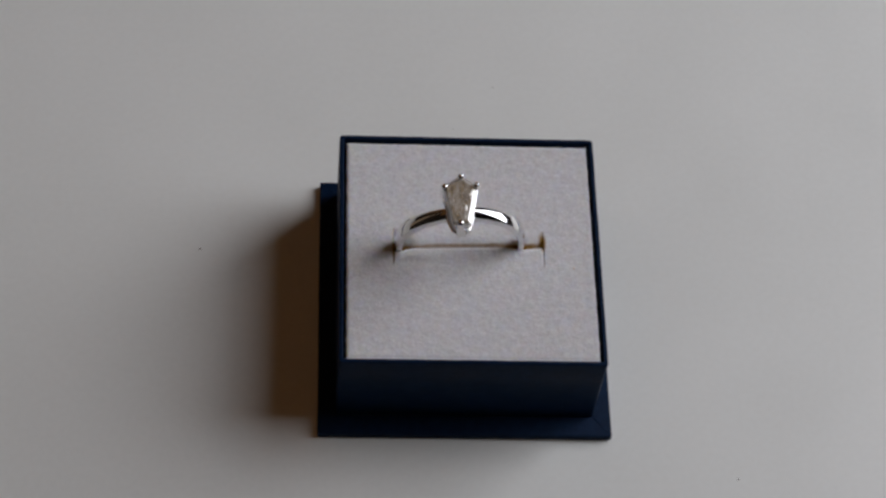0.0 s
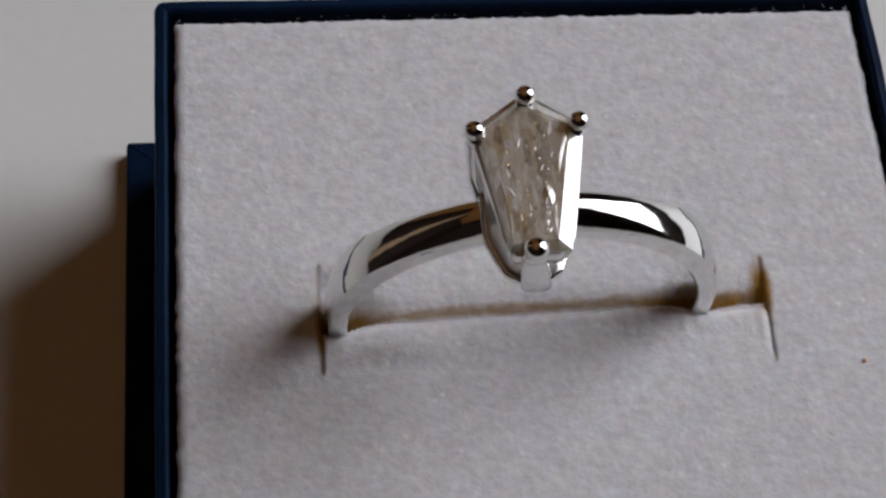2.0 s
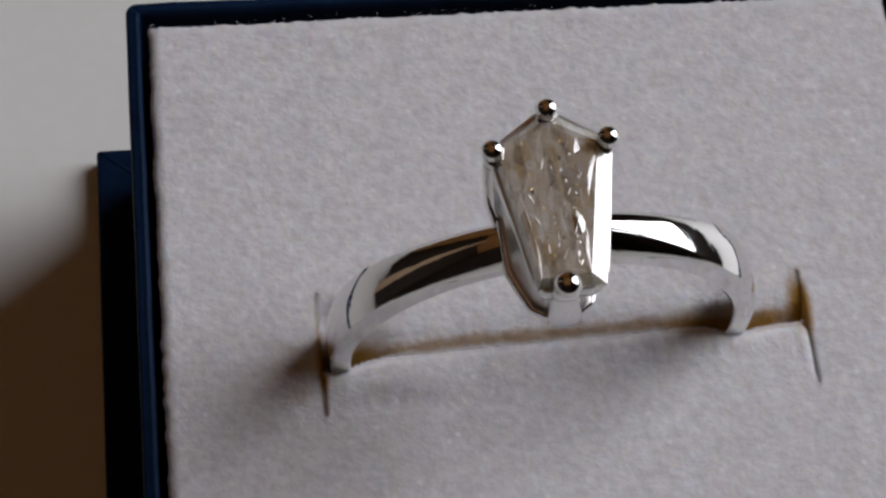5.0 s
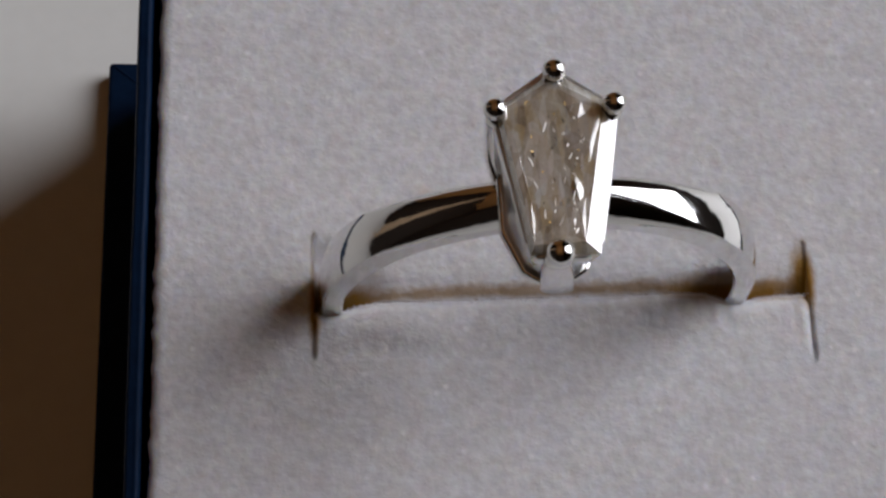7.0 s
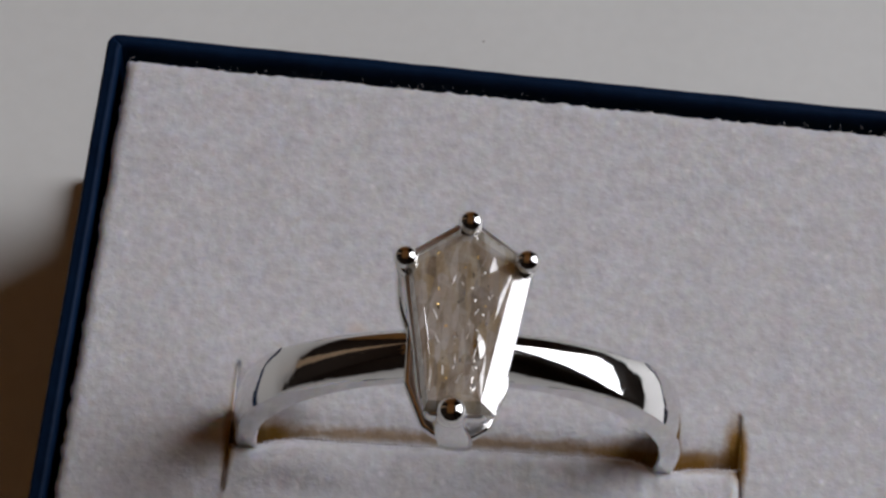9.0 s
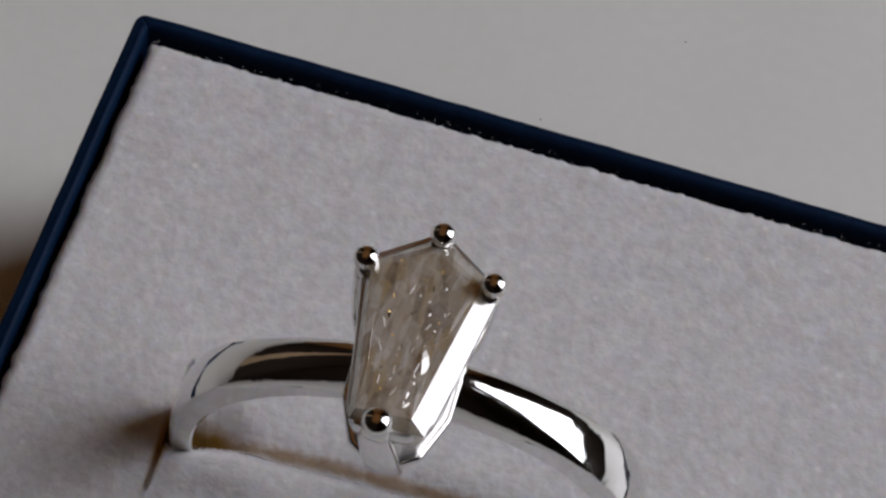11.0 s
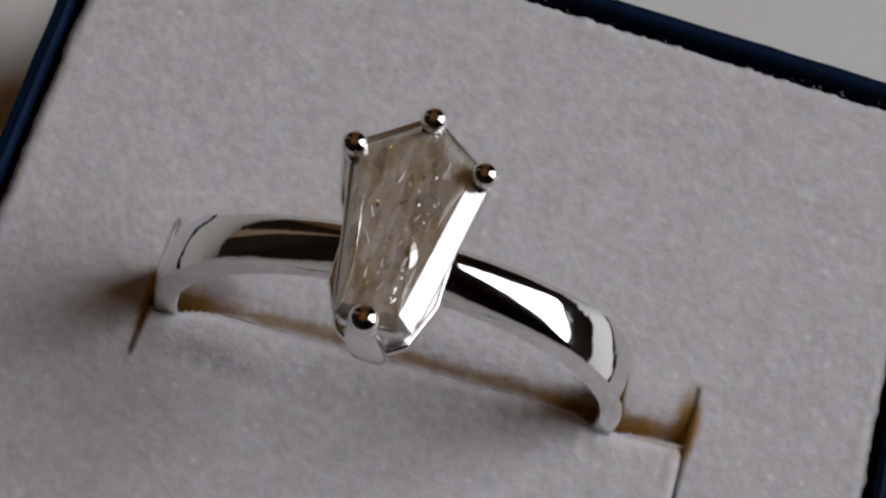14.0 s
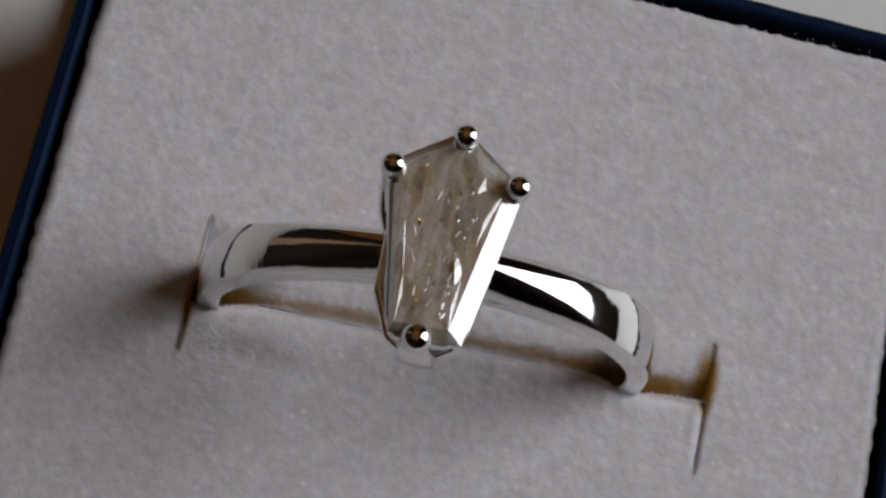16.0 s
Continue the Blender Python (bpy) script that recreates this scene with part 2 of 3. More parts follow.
def add_box(bm, x0, x1, y0, y1, z0, z1, bevel=0.0, segments=2):
    vs = bmesh.ops.create_cube(bm, size=1)["verts"]
    for v in vs:
        v.co = Vector((x0 + (v.co.x + 0.5) * (x1 - x0), y0 + (v.co.y + 0.5) * (y1 - y0), z0 + (v.co.z + 0.5) * (z1 - z0)))
    if bevel:
        es = list({e for v in vs for e in v.link_edges})
        bmesh.ops.bevel(bm, geom=es, offset=bevel, segments=segments, profile=0.5, affect="EDGES")


def box_bm(*a, **k):
    bm = bmesh.new()
    add_box(bm, *a, **k)
    return bm


def tube(bm, pts, radii, sides=12, flat=None, cap=True):
    """A swept bar along pts; radii gives (across, along-depth) half sizes at each point."""
    rings = []
    for i, p in enumerate(pts):
        a = pts[max(0, i - 1)]
        b = pts[min(len(pts) - 1, i + 1)]
        t = (b - a).normalized()
        ref = flat if flat is not None else Vector((0, 1, 0))
        side = t.cross(ref).normalized()
        deep = side.cross(t).normalized()
        ra, rb = radii[i]
        ring = []
        for k in range(sides):
            w = 2 * math.pi * k / sides
            cx, sx = math.cos(w), math.sin(w)
            ex = 0.6
            ring.append(bm.verts.new(p + side * ra * math.copysign(abs(cx) ** ex, cx) + deep * rb * math.copysign(abs(sx) ** ex, sx)))
        rings.append(ring)
    for r0, r1 in zip(rings, rings[1:]):
        for k in range(sides):
            bm.faces.new((r0[k], r0[(k + 1) % sides], r1[(k + 1) % sides], r1[k]))
    if cap:
        bm.faces.new(list(reversed(rings[0])))
        bm.faces.new(rings[-1])


# ---- the room: unseen, its colours chosen for fill and dark reflections ----
def build_room():
    th = 0.15
    zt = FLOOR_Z + 2.6
    tagged(finish("floor", box_bm(RX0 - th, RX1 + th, RY0 - th, RY1 + th, FLOOR_Z - 0.1, FLOOR_Z), FLOOR_WOOD), "plain brown floor under the white table", "floor", kind="structure")
    tagged(finish("ceiling", box_bm(RX0 - th, RX1 + th, RY0 - th, RY1 + th, zt, zt + 0.1), CEILING_PAINT), "unseen warm tan ceiling added for fill over the table", "ceiling", kind="structure")
    tagged(finish("wall_west", box_bm(RX0 - th, RX0, RY0 - th, RY1 + th, FLOOR_Z, zt), WALL_PAINT), "unseen dark brown wall behind the added tan reflector strip", "wall", kind="structure")
    # added tan reflector strip: gives the gold line on the band
    tagged(finish("reflector_west", box_bm(RX0, RX0 + 0.02, 0.42, 0.66, FLOOR_Z, zt), REFLECTOR_TAN), "unseen tan strip added to reflect in the ring", "post", kind="structure")
    tagged(finish("wall_north", box_bm(RX0, RX1, RY1, RY1 + th, FLOOR_Z, zt), NORTH_PAINT), "unseen warm tan wall added for fill", "wall", kind="structure")
    tagged(finish("wall_south", box_bm(RX0, RX1, RY0 - th, RY0, FLOOR_Z, zt), WALL_PAINT), "unseen dark brown wall added for dark reflections", "wall", kind="structure")
    bm = bmesh.new()
    add_box(bm, RX1, RX1 + th, RY0 - th, WIN_Y0, FLOOR_Z, zt)
    add_box(bm, RX1, RX1 + th, WIN_Y1, RY1 + th, FLOOR_Z, zt)
    add_box(bm, RX1, RX1 + th, WIN_Y0, WIN_Y1, FLOOR_Z, WIN_Z0)
    add_box(bm, RX1, RX1 + th, WIN_Y0, WIN_Y1, WIN_Z1, zt)
    tagged(finish("wall_east", bm, WALL_PAINT), "unseen dark brown wall with the window opening", "wall", kind="structure")


build_room()


# ---- the table ----
def build_table():
    t = thing("table", (0, 0, FLOOR_Z), "white laminate table with a smooth satin top", "table")
    part("tabletop", box_bm(-0.7, 0.44, -0.4, 0.55, TABLE_Z - 0.03, TABLE_Z, bevel=0.003), TABLE_WHITE, t)
    for x in (-0.64, 0.38):
        for y in (-0.34, 0.49):
            part("leg", box_bm(x - 0.025, x + 0.025, y - 0.025, y + 0.025, FLOOR_Z, TABLE_Z - 0.03, bevel=0.004), TABLE_WHITE, t)


build_table()

# ---- ring box ----
HX, HY = 20.0 * MM, 20.1 * MM        # half size of the pad
RIM_GAP, RIM_W = 0.46 * MM, 0.72 * MM
RIM_UP = 0.35 * MM                    # rim over the pad
BASE_E, BASE_EY = 2.95 * MM, 2.95 * MM  # flange of the base past the walls
BASE_T = 1.5 * MM
RIM_DY = 0.22 * MM                    # the pad sits a little forward in the box
BASE_DY = -0.3 * MM


def build_box():
    b = thing("ring_box", (0, 0, TABLE_Z), "small open navy blue paper-covered ring box", "ring box")
    ix, iy = HX + RIM_GAP, HY + RIM_GAP
    ox, oy = ix + RIM_W, iy + RIM_W
    top = ZP + RIM_UP
    bx, by = ox + BASE_E, oy + BASE_EY
    base = part("base_plate", box_bm(-bx, bx, -by + BASE_DY, by + BASE_DY, TABLE_Z, BASE_T, bevel=0.25 * MM, segments=3), NAVY, b, "wider navy card base with mitred paper corners", True)
    for sx in (-1, 1):
        for sy in (-1, 1):
            bm = bmesh.new()
            p0 = Vector((sx * ox, sy * oy + RIM_DY, BASE_T))
            p1 = Vector((sx * (bx - 0.2 * MM), sy * (by - 0.2 * MM) + BASE_DY, BASE_T - 0.02 * MM))
            tube(bm, [p0, (p0 + p1) / 2, p1], [(0.09 * MM, 0.05 * MM)] * 3, 8, Vector((0, 0, 1)))
            part("paper_fold", bm, NAVY, base, smooth=True)
    # walls: mitred rim with rounded upper edges and rounded corners
    rad, rad_in = 0.55 * MM, 0.25 * MM

    def along(p0, p1, inward, radius, u, at_end):
        """Point on one side of a rounded rectangle, from diagonal to diagonal."""
        full = (p1 - p0).length
        cut = radius * (1 - math.sqrt(0.5))
        d = cut + u if not at_end else full - cut - u
        near = min(d, full - d)
        drop = radius - math.sqrt(max(0, radius ** 2 - (radius - near) ** 2)) if near < radius else 0.0
        return p0 + (p1 - p0) * (d / full) + inward * drop

    def wall(o0, o1, i0, i1):
        bm = bmesh.new()
        inward = Vector((-(o1 - o0).y, (o1 - o0).x, 0)).normalized()
        prof = [(0.0, BASE_T), (0.0, top - 0.28 * MM), (0.1, top - 0.08 * MM), (0.26, top), (0.48, top - 0.07 * MM), (0.62, top - 0.015 * MM), (0.76, top), (0.92, top - 0.08 * MM), (1.0, top - 0.25 * MM), (1.0, BASE_T)]
        half = (o1 - o0).length / 2 - rad * (1 - math.sqrt(0.5))
        half_in = (i1 - i0).length / 2 - rad_in * (1 - math.sqrt(0.5))
        steps = [0, 0.006, 0.012, 0.02, 0.03, 0.045, 0.065] + [0.1 + 0.05 * k for k in range(19)]
        stations = [(t, False) for t in steps] + [(t, True) for t in reversed(steps[:-1])]
        cols = []
        for t, at_end in stations:
            o = along(o0, o1, inward, rad, t * half, at_end)
            q = along(i0, i1, inward, rad_in, t * half_in, at_end)
            col = []
            for f, z in prof:
                p = o.lerp(q, f)
                wob = 0.035 * MM * noise.noise(Vector((p.x * 500, p.y * 500, z * 300))) * min(1, t * 30)
                col.append(bm.verts.new((p.x + wob, p.y + wob, z + (wob if z > 0.5 * ZP else 0))))
            cols.append(col)
        for c0, c1 in zip(cols, cols[1:]):
            for k in range(len(prof) - 1):
                bm.faces.new((c0[k], c0[k + 1], c1[k + 1], c1[k]))
            bm.faces.new((c0[-1], c0[0], c1[0], c1[-1]))
        bm.faces.new(cols[0])
        bm.faces.new(list(reversed(cols[-1])))
        bmesh.ops.recalc_face_normals(bm, faces=bm.faces)
        return bm
    co = [Vector((sx * ox, sy * oy + RIM_DY, 0)) for sx, sy in ((-1, -1), (1, -1), (1, 1), (-1, 1))]
    ci = [Vector((sx * ix, sy * iy + RIM_DY, 0)) for sx, sy in ((-1, -1), (1, -1), (1, 1), (-1, 1))]
    for k in range(4):
        j = (k + 1) % 4
        part("side_wall", wall(co[k], co[j], ci[k], ci[j]), NAVY, b, smooth=True)
    return b


build_box()

# ---- foam pad with an H-shaped slit ----
SX0, SX1 = -12.4, 11.95


def slit_y(x):
    """The cut springs back between the band's two legs and past them."""
    legs = (1 - math.exp(-((x + 11.7) / 1.3) ** 2)) * (1 - math.exp(-((x - 8.3) / 1.2) ** 2))
    return -0.1 + 0.034 * x + 0.55 * legs * (1 if x < 8.3 else 0.5)


def cut_back(x):
    s = (x - SX0) / (SX1 - SX0)
    return 3.7 + s * (3.33 - 3.7)


def cut_front(x):
    s = (x - SX0) / (SX1 - SX0)
    return -2.92 + s * (-2.99 + 2.92)


def soft(a, b, v):
    t = max(0.0, min(1.0, (v - a) / (b - a)))
    return t * t * (3 - 2 * t)


def pad_z(x, y):
    """Height of the flock, millimetres over the pad's plane."""
    n = 0.04 * noise.noise(Vector((x * 0.25, y * 0.25, 3.1))) + 0.01 * noise.noise(Vector((x * 1.1, y * 1.1, 7.7))) + 0.008 * noise.noise(Vector((x * 3.1, y * 3.1, 1.7)))
    ex = 20.0 - abs(x)
    ey = 20.1 - abs(y)
    edge = -0.22 * (1 - soft(0, 0.45, min(ex, ey))) ** 2
    return n + edge


def gap(x):
    """How far the band holds the cut open."""
    return 0.03 + 0.34 * math.exp(-((x + 11.0) / 2.0) ** 2) + 0.25 * math.exp(-((x - 7.6) / 2.0) ** 2)


def back_flap_z(x, y):
    y0 = slit_y(x) + gap(x)
    v = 1 - max(0.0, min(1.0, (y - y0) / (cut_back(x) - y0)))
    near_l = math.exp(-((x + 10.9) / 1.2) ** 2)
    near_r = math.exp(-((x - 7.7) / 1.9) ** 2)
    end_r = math.exp(-((x - 11.4) / 1.6) ** 2)
    deep = 0.36 + 2.2 * near_l + 1.8 * near_r + 0.8 * end_r
    rough = 0.05 * v * noise.noise(Vector((x * 1.3, y * 1.3, 6))) + 0.05 * v * noise.noise(Vector((x * 4.1, y * 4.1, 2)))
    edge_l = 0.55 * math.exp(-((x - SX0) / 0.7) ** 2) * soft(0, 0.35, v)
    return pad_z(x, y) + rough - edge_l - deep * v ** (2.8 - 0.3 * near_l - 0.5 * near_r)


def front_flap_z(x, y):
    v = 1 - max(0.0, min(1.0, (slit_y(x) - y) / (slit_y(x) - cut_front(x))))
    hump = 0.34 * math.exp(-((x + 8.2) / 2.6) ** 2) * math.sin(math.pi * min(1, v * 0.95)) ** 2
    lip = -0.30 * soft(0.8, 1.0, v) + 0.10 * v * v * (1 - soft(0.7, 1.0, v))
    ends = min(x - SX0, SX1 - x)
    drop = (-0.05 if x < 0 else 0.12) * (1 - soft(0, 0.9, ends)) * soft(0, 0.4, v)
    if x > 0:
        drop -= 0.3 * (1 - soft(0, 0.45, ends)) ** 1.5 * soft(0, 0.25, v)   # the flap's free edge curls over
    fray = (0.08 * noise.noise(Vector((x * 2.3, 5.0, 0))) + 0.06 * noise.noise(Vector((x * 6.1, 2.0, 0)))) * v * v
    return pad_z(x, y) + hump + lip + drop + fray


def build_pad():
    bm = bmesh.new()

    def grid(xs, yfun, zfun, ny, skirts):
        cols = []
        for x in xs:
            y0, y1 = yfun(x)
            cols.append([bm.verts.new((x * MM, (y0 + (y1 - y0) * j / ny) * MM, ZP + zfun(x, y0 + (y1 - y0) * j / ny) * MM)) for j in range(ny + 1)])
        for c0, c1 in zip(cols, cols[1:]):
            for j in range(ny):
                bm.faces.new((c0[j], c1[j], c1[j + 1], c0[j + 1])).smooth = True
        loops = {"y0": [c[0] for c in cols], "y1": [c[-1] for c in cols], "x0": cols[0], "x1": cols[-1]}
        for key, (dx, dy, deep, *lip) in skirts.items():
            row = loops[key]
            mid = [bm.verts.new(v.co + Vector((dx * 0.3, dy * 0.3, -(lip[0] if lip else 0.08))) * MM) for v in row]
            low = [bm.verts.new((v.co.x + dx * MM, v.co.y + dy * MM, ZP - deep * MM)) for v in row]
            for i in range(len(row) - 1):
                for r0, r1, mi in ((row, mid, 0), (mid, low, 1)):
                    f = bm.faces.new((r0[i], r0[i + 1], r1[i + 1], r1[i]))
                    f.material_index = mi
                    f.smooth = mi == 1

    def span(a, b, step=0.2):
        n = max(2, round((b - a) / step))
        return [a + (b - a) * i / n for i in range(n + 1)]

    mid = span(SX0, SX1)
    left, right = span(-20.0, SX0), span(SX1, 20.0)
    deep = 9.0
    # side strips, in three stretches so that the cross cuts open only between their ends
    for xs, xc, key, out in ((left, SX0, "x1", -1), (right, SX1, "x0", 1)):
        b, f = cut_back(xc), cut_front(xc)
        grid(xs, lambda x: (-20.1, f), pad_z, 58, {"y0": (0, 0, 14.5), ("x0" if out < 0 else "x1"): (0, 0, 14.5)})
        grid(xs, lambda x: (f, b), pad_z, 22, {key: (out * -0.02, 0, deep, 0.9), ("x0" if out < 0 else "x1"): (0, 0, 14.5)})
        grid(xs, lambda x: (b, 20.1), pad_z, 52, {"y1": (0, 0, 14.5), ("x0" if out < 0 else "x1"): (0, 0, 14.5)})
    grid(mid, lambda x: (-20.1, cut_front(x)), pad_z, 58, {"y0": (0, 0, 14.5)})
    grid(mid, lambda x: (cut_back(x), 20.1), pad_z, 52, {"y1": (0, 0, 14.5)})
    fine = span(SX0 + 0.012, SX1 - 0.006, 0.2)
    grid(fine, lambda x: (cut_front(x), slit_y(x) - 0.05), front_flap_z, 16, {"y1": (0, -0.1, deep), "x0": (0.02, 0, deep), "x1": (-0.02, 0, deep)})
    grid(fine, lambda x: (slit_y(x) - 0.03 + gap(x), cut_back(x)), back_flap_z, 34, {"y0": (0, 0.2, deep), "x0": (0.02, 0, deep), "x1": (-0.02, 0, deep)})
    bmesh.ops.remove_doubles(bm, verts=bm.verts, dist=0.004 * MM)
    # uneven cut outline
    for v in bm.verts:
        x, y = v.co.x / MM, v.co.y / MM
        for k, a, half, b in ((0, x, 20.0, y), (1, y, 20.1, x)):
            w = soft(half - 1.6, half, abs(a))
            if w:
                ragged = 0.14 * noise.noise(Vector((b * 0.5, k, 4))) + 0.12 * noise.noise(Vector((b * 1.7, k, 9))) + 0.14 * noise.noise(Vector((b * 3.9, k, 2)))
                v.co[k] += math.copysign(w * (ragged - 0.05), a) * MM
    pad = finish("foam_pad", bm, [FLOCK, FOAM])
    tagged(pad, "white flocked foam ring pad with an H-shaped slit", "ring pad")
    # nap: short flock fibres, dense along the pad's edges
    rng = random.Random(4)
    verts, faces = [], []

    def fibre(x, y, z, ax, ay, az, ln, w):
        d = Vector((ax, ay, az)).normalized() * ln
        s = Vector((0, 0, 1)).cross(d).normalized() * w
        k = len(verts)
        p = Vector((x, y, z))
        for q in (p - s, p + s, p + d * 0.6 + s * 0.7, p + d):
            verts.append((q.x * MM, q.y * MM, ZP + q.z * MM))
        faces.append((k, k + 1, k + 2, k + 3))

    for _ in range(5200):
        side = rng.randrange(4)
        u = rng.uniform(-1, 1)
        if side < 2:
            sgn = (-1, 1)[side]
            x, y = sgn * (20.0 - rng.uniform(0.05, 0.3)), u * 20.5
            ax, ay = sgn * rng.uniform(0.1, 1.0), rng.uniform(-0.9, 0.9)
        else:
            sgn = (-1, 1)[side - 2]
            x, y = u * 19.7, sgn * (20.1 - rng.uniform(0.05, 0.3))
            ax, ay = rng.uniform(-0.9, 0.9), sgn * rng.uniform(0.1, 1.0)
        clump = noise.noise(Vector((x * 0.8, y * 0.8, 9)))
        fibre(x, y, pad_z(x, y) - 0.03, ax, ay, rng.uniform(-0.5, 0.1), (0.08 + 0.2 * max(0, clump) + rng.uniform(0, 0.1)) * (0.5, 0.5, 0.7, 0.3)[side], 0.03)
    for _ in range(1500):
        x = rng.uniform(SX0 + 0.1, SX1 - 0.1)
        y = slit_y(x) - 0.06 - abs(rng.gauss(0, 0.08))
        fibre(x, y, front_flap_z(x, y), rng.uniform(-0.8, 0.8), rng.uniform(0.1, 1.0), rng.uniform(-0.1, 0.5), rng.uniform(0.06, 0.22), 0.014)
    for _ in range(9000):
        x, y = rng.uniform(-19.6, 19.6), rng.uniform(-20.5, 20.5)
        if SX0 < x < SX1 and cut_front(x) < y < cut_back(x):
            continue
        w = rng.uniform(0, 2 * math.pi)
        fibre(x, y, pad_z(x, y) - 0.01, math.cos(w), math.sin(w), rng.uniform(0.0, 0.06), rng.uniform(0.1, 0.24), 0.01)
    me = bpy.data.meshes.new("flock_nap")
    me.from_pydata(verts, [], faces)
    me.materials.append(NAP)
    fib = new("flock_nap", me)
    fib.parent = pad
    tagged(fib, "short white flock fibres on the pad", kind="stuff")


build_pad()

# ---- ring ----
RC = Vector((-1.68, 0, 0.65))      # ring centre, millimetres, over the pad's plane
LEAN = -3.75                       # the head leans to the left
R_IN = 9.38


def ring_point(theta, r, dy):
    """theta in degrees from the top, clockwise; dy from the band's middle plane."""
    a = radians(theta)
    x = RC.x + r * math.sin(a)
    z = RC.z + r * math.cos(a)
    y = 0.78 + 0.032 * x - 0.047 * z + dy
    return Vector((x * MM, y * MM, ZP + z * MM))


def band_profile(a):
    """Cross-section at the angle a from the head: flat sides, and flat chamfers that grow towards the head and pinch the crown."""
    t = max(0.0, min(1.0, 1 - (a - 7) / 42))
    foot = soft(55, 95, a)
    hw = 1.18 - 0.14 * foot
    rin = R_IN - 0.1 * t
    crown = 10.84 + 0.32 * t * t - 0.36 * foot
    edge = 10.6 - 0.36 * foot - 0.75 * t
    crown += 0.005 * math.sin(a * 0.95) * soft(38, 46, a) * soft(68, 58, a)   # polishing ripples where the chamfers run out
    top = hw * (0.99 - 0.82 * t ** 0.8)                  # half width of the crown
    prof = [(-hw + 0.1, rin), (hw - 0.1, rin), (hw, rin + 0.1), (hw, edge - 0.05)]
    shoulder = crown - 0.05 - 0.12 * (1 - t)
    side = [(hw - 0.02, edge)]
    for k in (0.1, 0.28, 0.46, 0.64, 0.82, 1.0):
        side.append((hw + (top - hw) * k, edge + (shoulder - edge) * (1 - (1 - k) ** (1.25 + 0.7 * t))))
    for k in (0.85, 0.65, 0.4, 0.15):
        side.append((top * k, crown - (crown - shoulder) * k ** 2.2))
    back = 0.12 * t                               # the crown lies behind the band's middle
    front = [(-(y - back * (hw - y) / hw), r) for y, r in side]
    rear = [(y + back * (hw - y) / hw, r) for y, r in side]
    prof += rear + list(reversed(front))
    prof += [(-hw, edge - 0.05), (-hw, rin + 0.1)]
    return prof


def build_band():
    bm = bmesh.new()
    seg = 240
    rows = []
    for i in range(seg):
        th = 360 * i / seg
        a = abs((th - LEAN + 180) % 360 - 180)
        rows.append([bm.verts.new(ring_point(th, r, dy)) for dy, r in band_profile(a)])
    m = len(rows[0])
    for i in range(seg):
        r0, r1 = rows[i], rows[(i + 1) % seg]
        for k in range(m):
            bm.faces.new((r0[k], r0[(k + 1) % m], r1[(k + 1) % m], r1[k])).smooth = True
    bmesh.ops.recalc_face_normals(bm, faces=bm.faces)
    for i in range(seg):
        for k in (0, 1, 2, 3, 4, 10, m - 9, m - 3, m - 2, m - 1):
            bm.edges.get((rows[i][k], rows[(i + 1) % seg][k])).smooth = False
    return bm


# stone outline: apex, shoulders and the narrow front end, at the girdle
HEAD = Vector((0.14, -0.65, 0.54))
GIRDLE = [(-2.78, 4.78), (-0.12, 3.0), (-1.28, -3.85), (-4.15, -3.85), (-5.3, 2.95)]
TABLE_CUT = [Vector(p) for p in ((-2.86, 4.2), (-0.78, 2.83), (-1.9, -3.42), (-4.0, -3.5), (-5.1, 2.75))]
GC = Vector((-2.87, 0.3))


def girdle_z(x, y):
    return 14.35 + 0.08 * (x - GC.x)


def inset(poly, d):
    """The polygon moved inward by d, edges parallel."""
    out = []
    n = len(poly)
    pts = [Vector(p) for p in poly]
    for i in range(n):
        a, b, c = pts[i - 1], pts[i], pts[(i + 1) % n]
        e0, e1 = (b - a).normalized(), (c - b).normalized()
        n0, n1 = Vector((e0.y, -e0.x)), Vector((e1.y, -e1.x))
        k = (n0 + n1) / (1 + n0.dot(n1))
        out.append(b + k * d)
    return out


